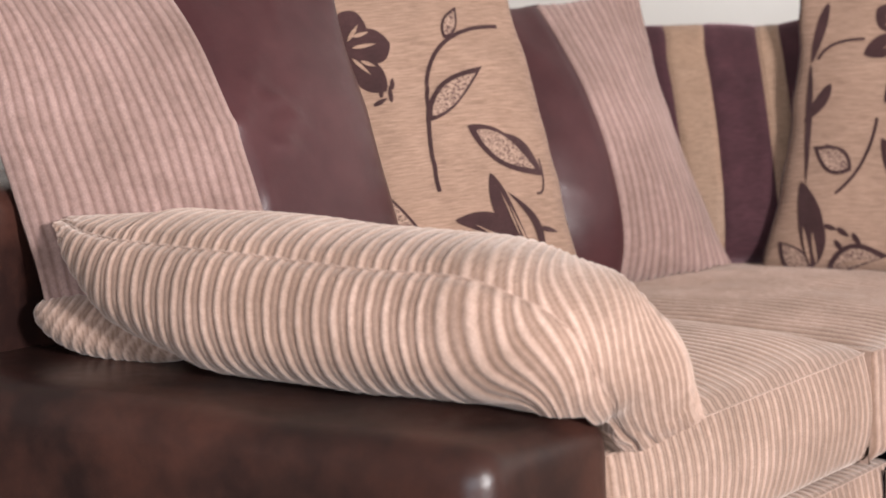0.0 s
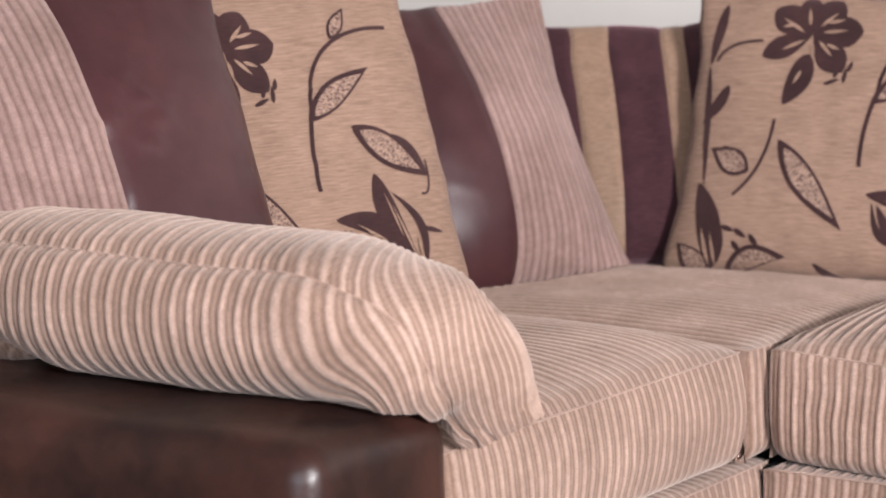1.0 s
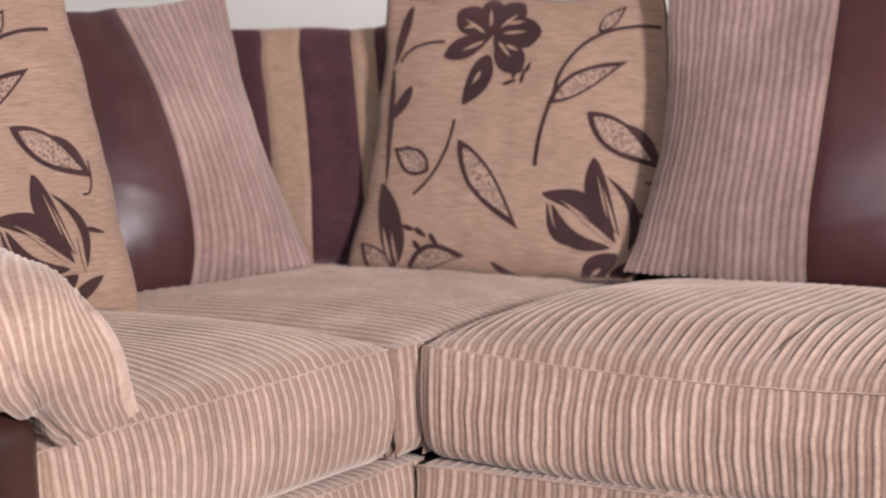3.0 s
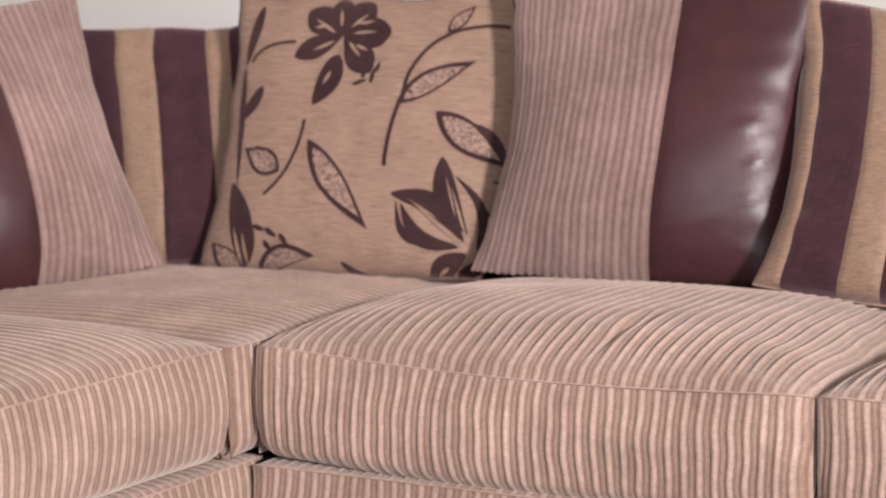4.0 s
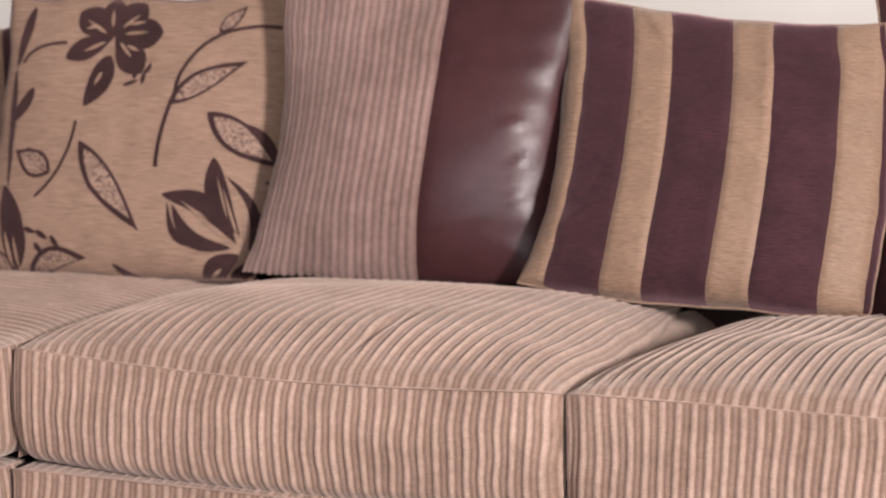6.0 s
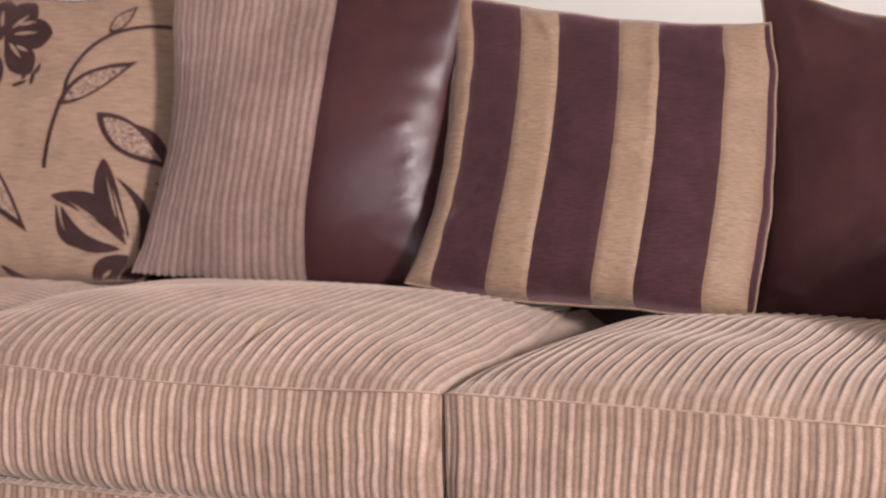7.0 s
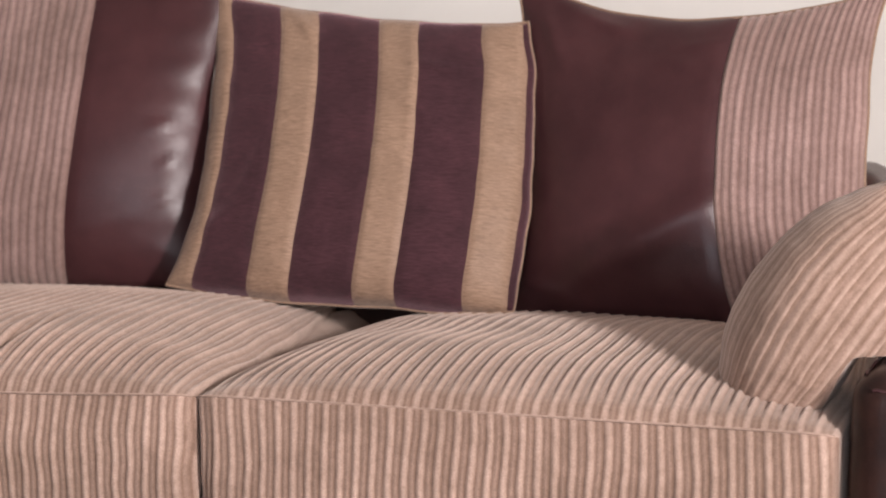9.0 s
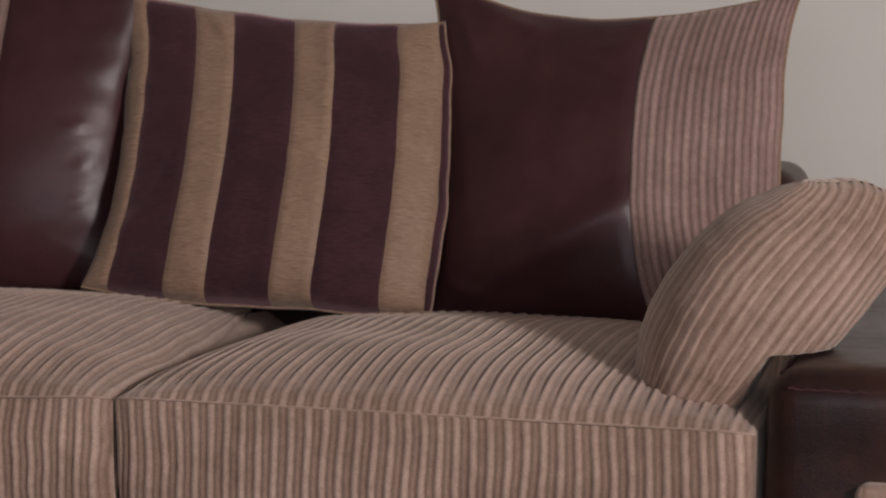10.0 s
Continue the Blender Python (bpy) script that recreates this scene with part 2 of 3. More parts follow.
            if corded:
                pts[..., 2] += 0.0035 * (rib - 0.5) * np.sign(vv) * np.clip((np.abs(vv) - 0.9) * 10, 0, 1)
            if both:
                flat = pts.reshape(-1, 3) @ turn.T + place
                pts = (settle(flat) - place) @ turn
            part(pname, pts.reshape(-1, 3), grid_faces(n, rows, flip=side == 1), mat, ob, rib=rib.ravel())
    if piping:
        t = np.linspace(-1, 1, 60)
        one = np.ones_like(t)
        loop = np.concatenate([surface(t, -one, 1)[:-1], surface(one, t, 1)[:-1], surface(-t, one, 1)[:-1], surface(-one, -t, 1)[:-1]])
        pv, pf = tube(loop, 0.0026 if both else 0.0030, 6, True)
        part("piping", pv, pf, piping, ob, rib=np.full(len(pv), 0.9))
    return ob, surface


def drape(surface, ob, pts, faces, w, h, mat, pname, lift):
    """Lays a flat shape, in metres on the cloth, over the cushion's front."""
    pts = np.asarray(pts, float)
    u, v = pts[:, 0] / (w / 2), pts[:, 1] / (h / 2)
    for _ in range(6):
        at = surface(u, v, 1)
        u, v = np.clip(u + (pts[:, 0] - at[:, 0]) / (w / 2), -1.1, 1.1), np.clip(v + (pts[:, 1] - at[:, 2]) / (h / 2), -1.1, 1.1)
    inside = (np.abs(u) < 0.995) & (np.abs(v) < 0.995)
    keep = [f for f in faces if inside[list(f)].all()]
    if len(keep) < 3:
        return
    used = sorted({i for f in keep for i in f})
    at = {i: n for n, i in enumerate(used)}
    part(pname, surface(u[used], v[used], 1, lift), [tuple(at[i] for i in f)[::-1] for f in keep], mat, ob)


def leaf_shape(a, b, wide, bend=0.0, blunt=0.8, full=1.0, n=26, k=9):
    """A leaf from its foot a to its tip b."""
    a, b = np.array(a), np.array(b)
    t, s = np.linspace(0, 1, n), np.linspace(-1, 1, k)
    d = b - a
    side = np.array([-d[1], d[0]])
    half = wide / 2 * (np.clip(np.sin(np.pi * t ** blunt), 0, 1) ** full)[:, None] * s[None]
    mid = a + t[:, None] * d + bend * (np.sin(np.pi * t))[:, None] * side
    return (mid[:, None] + half[..., None] * side / np.linalg.norm(side)).reshape(-1, 2), grid_faces(n, k)


def stem_shape(points, wide, n=40):
    """A stalk along a smooth curve through three points."""
    a, b, c = (np.array(p, float) for p in points)
    t = np.linspace(0, 1, n)[:, None]
    ctrl = 2 * b - (a + c) / 2
    mid = (1 - t) ** 2 * a + 2 * t * (1 - t) * ctrl + t ** 2 * c
    d = np.gradient(mid, axis=0)
    side = np.stack([-d[:, 1], d[:, 0]], -1) / np.linalg.norm(d, axis=1)[:, None]
    s = np.linspace(-1, 1, 3)
    return (mid[:, None] + s[None, :, None] * side[:, None] * wide / 2).reshape(-1, 2), grid_faces(n, 3)


def floral_print(surface, ob, w, h, ox, oy):
    """The repeat of the cloth: an open flower, long stalks with leaves, and a lily, at ox, oy on this cushion."""
    layer = itertools.count()

    def put(shape, mat, pname, lift):
        pts, faces = shape
        drape(surface, ob, np.asarray(pts) + (ox, oy), faces, w, h, mat, pname, lift + 0.00003 * next(layer))

    def leaf(a, b, wide, bend=0.0):
        put(leaf_shape(a, b, wide, bend), FLOCK, "leaf_motif", 0.0010)
        a, b = np.array(a), np.array(b)
        put(leaf_shape(a + 0.10 * (b - a), b - 0.13 * (b - a), wide * 0.74, bend), FLECK, "leaf_centre", 0.0022)

    def petal(a, b, wide, bend=0.0, blunt=0.8):
        put(leaf_shape(a, b, wide, bend, blunt, 0.72), FLOCK, "petal_motif", 0.0010)

    def vein(a, b, wide):
        put(leaf_shape(a, b, wide), FLORAL, "petal_vein", 0.0034)

    # open flower with its sepal and stamens
    petal((-0.077, 0.212), (-0.160, 0.267), 0.067, 0.0, 1.4)
    petal((-0.077, 0.212), (-0.091, 0.298), 0.052, 0.0, 1.4)
    petal((-0.077, 0.212), (-0.021, 0.287), 0.063, 0.0, 1.4)
    petal((-0.077, 0.212), (0.026, 0.220), 0.069, 0.0, 1.5)
    petal((-0.077, 0.212), (-0.010, 0.129), 0.063, 0.0, 1.4)
    petal((-0.077, 0.212), (-0.179, 0.163), 0.050, 0.0, 1.3)
    petal((-0.081, 0.168), (-0.128, 0.059), 0.050, 0.05, 0.8)
    vein((-0.095, 0.216), (-0.142, 0.248), 0.0076)
    vein((-0.084, 0.231), (-0.089, 0.272), 0.0076)
    vein((-0.062, 0.228), (-0.028, 0.260), 0.0076)
    vein((-0.114, 0.233), (-0.142, 0.227), 0.0076)
    vein((-0.048, 0.236), (-0.012, 0.244), 0.0076)
    vein((-0.047, 0.189), (-0.019, 0.177), 0.0076)
    vein((-0.076, 0.192), (-0.073, 0.156), 0.0076)
    vein((-0.056, 0.215), (-0.004, 0.220), 0.0076)
    vein((-0.063, 0.196), (-0.034, 0.162), 0.0076)
    vein((-0.093, 0.198), (-0.140, 0.176), 0.0076)
    vein((-0.094, 0.132), (-0.110, 0.102), 0.0076)
    petal((-0.047, 0.103), (-0.015, 0.115), 0.009, 0.0, 0.8)
    petal((-0.027, 0.117), (-0.019, 0.136), 0.009, 0.0, 0.8)
    petal((-0.008, 0.106), (-0.002, 0.139), 0.009, 0.0, 0.8)
    petal((0.001, 0.130), (0.009, 0.153), 0.009, 0.0, 0.8)
    # stalks
    put(stem_shape(((-0.274, 0.154), (-0.242, 0.186), (-0.179, 0.197)), 0.0065), FLOCK, "stem_motif", 0.0012)
    put(stem_shape(((-0.141, 0.028), (-0.164, -0.065), (-0.216, -0.132)), 0.0065), FLOCK, "stem_motif", 0.0012)
    put(stem_shape(((0.038, -0.068), (0.043, 0.010), (0.064, 0.087)), 0.0086), FLOCK, "stem_motif", 0.0012)
    put(stem_shape(((0.064, 0.087), (0.129, 0.205), (0.277, 0.239)), 0.0076), FLOCK, "stem_motif", 0.0012)
    put(stem_shape(((0.258, -0.088), (0.280, -0.076), (0.287, -0.023)), 0.0043), FLOCK, "stem_motif", 0.0012)
    # leaves
    leaf((0.051, 0.064), (0.209, 0.161), 0.048, 0.04)
    leaf((0.136, 0.049), (0.288, -0.057), 0.065, -0.02)
    petal((0.188, 0.027), (0.285, -0.055), 0.028, 0.14, 0.8)
    leaf((-0.129, -0.015), (0.011, -0.199), 0.056, -0.03)
    leaf((-0.186, -0.084), (-0.268, -0.034), 0.056, 0.0)
    petal((-0.200, -0.078), (-0.244, -0.029), 0.022, -0.1, 0.8)
    leaf((0.143, 0.221), (0.195, 0.283), 0.030, 0.0)
    petal((-0.242, 0.100), (-0.294, 0.021), 0.026, 0.05, 0.8)
    petal((-0.262, 0.280), (-0.288, 0.145), 0.022, 0.0, 0.8)
    petal((-0.288, 0.145), (-0.279, -0.115), 0.014, 0.0, 0.8)
    # lily
    petal((0.214, -0.201), (0.156, -0.044), 0.048, 0.09, 1.2)
    petal((0.232, -0.229), (0.185, -0.083), 0.019, -0.2, 0.8)
    petal((0.208, -0.216), (0.055, -0.123), 0.045, -0.16, 1.15)
    petal((0.197, -0.226), (0.078, -0.144), 0.032, 0.22, 0.9)
    petal((0.164, -0.222), (0.068, -0.139), 0.017, 0.3, 0.9)
    petal((0.212, -0.237), (0.136, -0.297), 0.043, -0.05, 1.1)
    petal((0.191, -0.286), (0.268, -0.242), 0.026, 0.0, 0.8)
    petal((0.241, -0.153), (0.290, -0.163), 0.010, 0.0, 0.8)
    vein((0.201, -0.219), (0.111, -0.148), 0.0076)
    vein((0.212, -0.207), (0.179, -0.104), 0.0054)
    vein((0.190, -0.167), (0.166, -0.081), 0.0043)
    vein((0.154, -0.172), (0.093, -0.135), 0.0043)
    vein((0.230, -0.236), (0.221, -0.166), 0.0076)
    vein((0.178, -0.266), (0.154, -0.284), 0.0065)
    # flower cut by the lower edge
    petal((-0.258, -0.280), (-0.289, -0.106), 0.052, -0.06, 0.9)
    petal((-0.251, -0.274), (-0.252, -0.168), 0.022, -0.1, 0.8)
    leaf((-0.263, -0.282), (-0.331, -0.229), 0.050, 0.1)
    leaf((-0.232, -0.285), (-0.100, -0.254), 0.045, 0.12)
    petal((-0.250, -0.284), (-0.333, -0.294), 0.022, 0.0, 0.8)
    vein((-0.263, -0.274), (-0.279, -0.198), 0.0086)
    vein((-0.249, -0.274), (-0.259, -0.209), 0.0076)
    vein((-0.202, -0.273), (-0.137, -0.262), 0.0086)
    petal((-0.235, -0.197), (-0.208, -0.206), 0.011, 0.0, 0.8)
    petal((-0.208, -0.202), (-0.182, -0.219), 0.011, 0.0, 0.8)
    petal((-0.176, -0.212), (-0.157, -0.237), 0.011, 0.0, 0.8)
    petal((-0.211, -0.226), (-0.195, -0.249), 0.011, 0.0, 0.8)
    petal((-0.047, -0.264), (0.037, -0.293), 0.014, -0.1, 0.8)


def bolster(spine, wide, high, turn, label, group, seed, pitch=0.027, depth=0.0036, seam=0.72):
    """A long cushion along a spine of points, flat at its two ends: wide and high are its half sizes at those points, turn the heading of its broad side in degrees.
    The cord runs round it; a seam parts the upper panel from the front."""
    ob = thing("arm_cushion", pose(*spine[0]), label, "cushion", group)
    knots = np.r_[0, np.cumsum(np.linalg.norm(np.diff(spine, axis=0), axis=1))]
    n = int(knots[-1] / 0.0026)
    t = np.linspace(0, knots[-1], n)

    def smooth(values):
        y = np.interp(t, knots, values)
        pad = n // 22
        kernel = np.hanning(2 * pad + 1)
        return np.convolve(np.pad(y, pad, mode="reflect", reflect_type="odd"), kernel / kernel.sum(), "valid")

    mid = np.stack([smooth([p[i] for p in spine]) for i in range(3)], -1)
    ahead = np.gradient(mid, axis=0)
    ahead /= np.linalg.norm(ahead, axis=1)[:, None]
    head = np.radians(smooth(turn))
    side = np.stack([np.cos(head), np.sin(head), 0 * head], -1)
    side -= ahead * (side * ahead).sum(1)[:, None]
    side /= np.linalg.norm(side, axis=1)[:, None]
    up = np.cross(side, ahead)
    a, b = smooth(wide), np.maximum(smooth(high), 0.006)
    run = np.r_[0, np.cumsum(np.linalg.norm(np.diff(mid, axis=0), axis=1))]
    ends = np.clip(np.minimum(run, run[-1] - run) / 0.05, 0, 1)
    foot = np.array(spine[0])
    edges = []
    for pname, lo, hi, k, shift in (("front_panel", -2.0, seam, 130, 0.0), ("top_panel", seam, 2 * np.pi - 2.0, 170, 0.45)):
        ang = np.linspace(lo, hi, k)
        rr, aa = np.meshgrid(run, ang, indexing="ij")
        skew = 0.010 * wave(rr * 4, aa * 0.8, seed) + 0.0009 * wave(rr * 40, aa * 6, seed + 2)
        turned = np.clip((run - run[-1] + 0.36) / 0.26, 0, 1)
        turned = turned ** 2 * (3 - 2 * turned)
        phase = np.cumsum(np.gradient(run) * (1 - turned))[:, None] + 0.15 * turned[:, None] * np.clip(aa, -2.0, 2.4)
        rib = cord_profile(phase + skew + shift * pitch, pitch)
        pucker = 0.006 * (1 - ends[:, None]) * np.sin(9 * aa + 3 * wave(rr * 30, aa * 2, seed + 4))
        lump = 1 + 0.035 * wave(rr * 6, aa * 1.2, seed + 7)
        crease = -0.007 * (np.exp(-((aa - lo) * 9) ** 2) + np.exp(-((aa - hi) * 9) ** 2))
        grow = depth * (0.45 + 0.55 * np.clip((run[-1] - run) / 0.25, 0, 1))[:, None] * (rib - 0.5) + pucker + crease
        c, d = np.cos(aa), np.sin(aa)
        c, d = np.sign(c) * np.abs(c) ** 0.9, np.sign(d) * np.abs(d) ** 0.9
        p = mid[:, None] + (a[:, None] * lump + grow)[..., None] * c[..., None] * side[:, None] + (b[:, None] * lump + grow * np.clip(b / 0.04, 0, 1)[:, None])[..., None] * d[..., None] * up[:, None]
        p = settle(p.reshape(-1, 3))
        part(pname, p - foot, grid_faces(n, k), CORD, ob, rib=rib.ravel())
        edges.append(p.reshape(n, k, 3)[::4, -1] - foot)
    v, f = tube(edges[0], 0.0018)
    part("seam", v, f, CORD, ob, rib=np.full(len(v), 0.7))
    return ob


def seat_profile(depth, high, crown, bulge, n_front=34, n_top=70):
    """The outline of a boxed seat cushion, front bottom to back bottom, as fractions for the crown and bulge."""
    f = np.linspace(0, 1, n_front)
    front = np.stack([-bulge * np.sin(np.pi * f) ** 0.8 + 0.030 * np.clip(1 - f / 0.16, 0, 1) ** 2, high * f], -1)
    s = np.linspace(0, 1, n_top)[1:]
    rise = np.clip(np.sin(np.pi * np.clip(s, 0, 1) ** 0.72), 0, 1) ** 0.62
    top = np.stack([depth * s, high + 0 * s], -1)
    return front, top, rise


def box_cushion(m, wide, depth, high, crown, bulge, label, group, seed, mat=None, pitch=0.0263, name="seat_cushion", ends=0.05,
                hollow=0.0, category="cushion", parent=None, rear=0.05, crease=None, deep=0.0033):
    """A boxed cushion: x along its front, y into its depth, z up from its underside; cord runs front to back."""
    mat = mat or CORD
    ob = thing(name, m, label, category, group) if parent is None else parent
    front, top, rise = seat_profile(depth, high, crown, bulge)
    n = int(wide / 0.0026)
    x = np.linspace(0, wide, n)
    q = 2 * x / wide - 1
    shape = np.clip(1 - np.abs(q) ** 3.2, 0, 1) ** 0.7
    tight = np.clip(np.minimum(x, wide - x) / ends, 0, 1)
    inset = ends * 0.55 * (1 - np.sqrt(np.clip(1 - (1 - tight) ** 2, 0, 1)))
    out = []
    for name_, rows, phase in (("front_panel", front, 0.0), ("top_panel", np.concatenate([front[-1:], top]), 0.4)):
        k = len(rows)
        xx, kk = np.meshgrid(x, np.arange(k), indexing="ij")
        d = np.broadcast_to(rows[:, 0], xx.shape).copy()
        z = np.broadcast_to(rows[:, 1], xx.shape).copy()
        lie = 0.006 * wave(xx * 5, kk * 0.07, seed + 2) + 0.0007 * wave(xx * 40, kk * 0.35, seed + 4)
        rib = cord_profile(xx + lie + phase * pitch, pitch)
        relief = deep * (rib - 0.5)
        if name_ == "front_panel":
            f = kk / (k - 1)
            d = d * (0.45 + 0.55 * shape[:, None] ** 0.5) + inset[:, None] * (1 - f) + inset[:, None] * 0.7
            d += 0.004 * wave(xx * 4, f * 2, seed) - relief * np.sin(np.pi * np.clip(f, 0.02, 0.98)) ** 0.3
            z = z - 0.012 * hollow * np.sin(np.pi * xx / wide) + inset[:, None] * 0.3 * (1 - 2 * f)
        else:
            r = np.concatenate([[0.0], rise])[None]
            s = np.concatenate([[0.0], top[:, 0] / depth])[None]
            d = d + inset[:, None] * 0.7 * (1 - s)
            xx = xx - rear * (q * np.abs(q) ** 5)[:, None] * s ** 2
            lump = 0.010 * wave(xx * 4.5, s * 3.5, seed + 7) * r
            z = z + crown * r * shape[:, None] + lump * shape[:, None] + 1.4 * relief * np.clip(s * 14, 0, 1)
            if crease:
                z = z - 0.010 * np.exp(-((xx - crease - 0.16 * s) / 0.014) ** 2) * np.clip(s * 9, 0, 1) ** 2 * np.clip((0.5 - s) * 3, 0, 1) ** 2
            z = z - inset[:, None] * 0.3 - 0.012 * hollow * np.sin(np.pi * xx / wide) * np.clip(1 - s * 6, 0, 1)
        pts = np.stack([xx, d, z], -1)
        out.append(pts)
        part(name_, pts.reshape(-1, 3), grid_faces(n, k), mat, ob, rib=rib.ravel())
    welt, faces = tube(out[1][::3, 0] + (0, -0.001, 0.0005), 0.0019)
    part("seam", welt, faces, mat, ob, rib=np.full(len(welt), 0.8))
    # side panels close the two ends
    for i, flip in ((0, True), (n - 1, False)):
        edge = np.concatenate([out[0][i], out[1][i][1:]])
        low = edge.copy()
        low[:, 2] = np.minimum(edge[:, 2], 0.0)
        both = np.stack([edge, (edge * (0.5, 1, 0.5) + low * (0.5, 1, 0.5)), low], 0).reshape(-1, 3)
        part("side_panel", both, grid_faces(3, len(edge), flip=flip), mat, ob, rib=np.full(len(both), 0.6))
    back = np.stack([out[1][:, -1], out[1][:, -1] * (1, 1, 0)], 0).reshape(-1, 3)
    part("rear_panel", back, grid_faces(2, n), mat, ob, rib=np.full(len(back), 0.6))
    return ob


def seam_cord(ob, a, b, radius, mat, n=60, seed=0):
    t = np.linspace(0, 1, n)[:, None]
    p = np.array(a) + t * (np.array(b) - np.array(a))
    p[:, 2] += 0.0015 * np.sin(t[:, 0] * 70 + seed)
    v, f = tube(p, radius)
    part("seam", v, f, mat, ob)


def rounded_block(size, radius, seed=0, soft=0.004, steps=5):
    """A padded block, x, y, z from 0 to size, with rounded edges and an uneven skin."""
    sx, sy, sz = size
    bm = bmesh.new()
    bmesh.ops.create_cube(bm, size=1.0)
    for v in bm.verts:
        v.co = Vector(((v.co.x + 0.5) * sx, (v.co.y + 0.5) * sy, (v.co.z + 0.5) * sz))
    bmesh.ops.bevel(bm, geom=bm.edges[:], offset=radius, segments=steps, profile=0.5, affect="EDGES", clamp_overlap=True)
    for axis, length in enumerate(size):
        for c in range(1, max(2, int(length / 0.05))):
            no = Vector((0, 0, 0))
            no[axis] = 1
            co = Vector((0, 0, 0))
            co[axis] = radius + (length - 2 * radius) * c / max(2, int(length / 0.05))
            bmesh.ops.bisect_plane(bm, geom=bm.verts[:] + bm.edges[:] + bm.faces[:], plane_co=co, plane_no=no)
    bm.normal_update()
    for v in bm.verts:
        v.co += v.normal * soft * noise.noise(v.co * 5 + Vector((seed, seed, 0)))
    verts = [tuple(v.co) for v in bm.verts]
    bm.verts.index_update()
    faces = [tuple(v.index for v in f.verts) for f in bm.faces]
    bm.free()
    return verts, faces


def moved(verts, dx, dy, dz):
    return [(x + dx, y + dy, z + dz) for x, y, z in verts]


# ---- room ----
X0, X1, Y0, Y1, TOP = -3.4, 8.0, -7.0, 1.42, 3.4


def slab(name, x0, x1, y0, y1, z0, z1, mat, label, category, holes=()):
    """A wall or floor with thickness; a hole runs right through: (axis along, from, to, z from, z to)."""
    bm = bmesh.new()

    def box(a, b, c, d, e, f):
        r = bmesh.ops.create_cube(bm, size=1.0)
        for v in r["verts"]:
            v.co = Vector((a + (v.co.x + 0.5) * (b - a), c + (v.co.y + 0.5) * (d - c), e + (v.co.z + 0.5) * (f - e)))
    if holes:
        axis, h0, h1, g0, g1 = holes
        lo, hi = (x0, x1) if axis == "x" else (y0, y1)
        for a, b, e, f in ((lo, h0, z0, z1), (h1, hi, z0, z1), (h0, h1, z0, g0), (h0, h1, g1, z1)):
            if axis == "x":
                box(a, b, y0, y1, e, f)
            else:
                box(x0, x1, a, b, e, f)
    else:
        box(x0, x1, y0, y1, z0, z1)
    me = bpy.data.meshes.new(name)
    bm.to_mesh(me)
    bm.free()
    me.materials.append(mat)
    return tagged(new(name, me), label, category, kind="structure")


slab("floor", X0 - 0.2, X1 + 0.2, Y0 - 0.2, Y1 + 0.2, -0.12, 0.0, CARPET, "brown short-pile carpet floor under the sofa", "floor")
slab("ceiling", X0 - 0.2, X1 + 0.2, Y0 - 0.2, Y1 + 0.2, TOP, TOP + 0.12, CEIL, "plain white painted ceiling above the room", "ceiling")
slab("wall_north", X0 - 0.2, X1 + 0.2, Y1, Y1 + 0.2, 0.0, TOP, WALL, "plain off-white painted wall behind the sofa", "wall")
slab("wall_west", X0 - 0.2, X0, Y0, Y1, 0.0, TOP, WALL_UNSEEN, "unseen wall beside the sofa, toned taupe to cut bounce light", "wall")
# The wide opening in the south wall is made up for the fill lamp.
slab("wall_south", X0 - 0.2, X1 + 0.2, Y0 - 0.2, Y0, 0.0, TOP, WALL_UNSEEN, "unseen wall toned taupe to cut bounce, with an added fill opening", "wall", ("x", 0.6, 4.0, 0.6, 2.4))
slab("wall_east", X1, X1 + 0.2, Y0, Y1, 0.0, TOP, WALL_UNSEEN, "unseen wall toned taupe to cut bounce light, with a small window", "wall", ("y", -6.15, -5.05, 2.25, 3.15))

# ---- sofa frame ----
sofa = thing("corner_sofa", pose(0, 0, 0), "corner sofa frame in brown leather and beige corduroy standing on carpet", "sofa")


def sofa_block(name, x, y, z, size, radius, mat, label="", seed=0, soft=0.004):
    v, f = rounded_block(size, radius, seed, soft)
    return part(name, moved(v, x, y, z), f, mat, sofa, label)


# arms, closed in leather
sofa_block("armrest", -1.02, -1.37, 0.05, (1.05, 0.335, 0.488), 0.055, LEATHER_ARM, "brown leather armrest with rounded edges", 3, 0.008)
sofa_block("armrest", 2.065, 0.0, 0.05, (0.335, 1.0, 0.505), 0.05, LEATHER_ARM, "brown leather armrest with rounded edges", 8, 0.008)
# corded facing below the leather of the armrests
v, f = rounded_block((0.15, 0.06, 0.34), 0.02, 21, 0.003)
part("arm_facing", moved(v, 2.2, -0.03, 0.06), f, CORD, sofa, "beige corduroy facing", rib=[float(cord_profile(p[0], 0.024)) for p in v])
v, f = rounded_block((0.55, 0.03, 0.30), 0.012, 22, 0.003)
part("arm_facing", moved(v, -1.0, -1.388, 0.06), f, CORD, sofa, "beige corduroy facing", rib=[float(cord_profile(p[0], 0.024)) for p in v])
seam_cord(sofa, (2.10, 0.006, 0.528), (2.37, 0.006, 0.528), 0.0024, LEATHER, 40)
seam_cord(sofa, (2.085, 0.04, 0.545), (2.085, 0.95, 0.545), 0.0024, LEATHER, 60)
# backs
sofa_block("backrest", -1.22, -1.2, 0.06, (0.24, 2.42, 0.73), 0.05, LEATHER_ARM, "brown leather back panel", 11, 0.006)
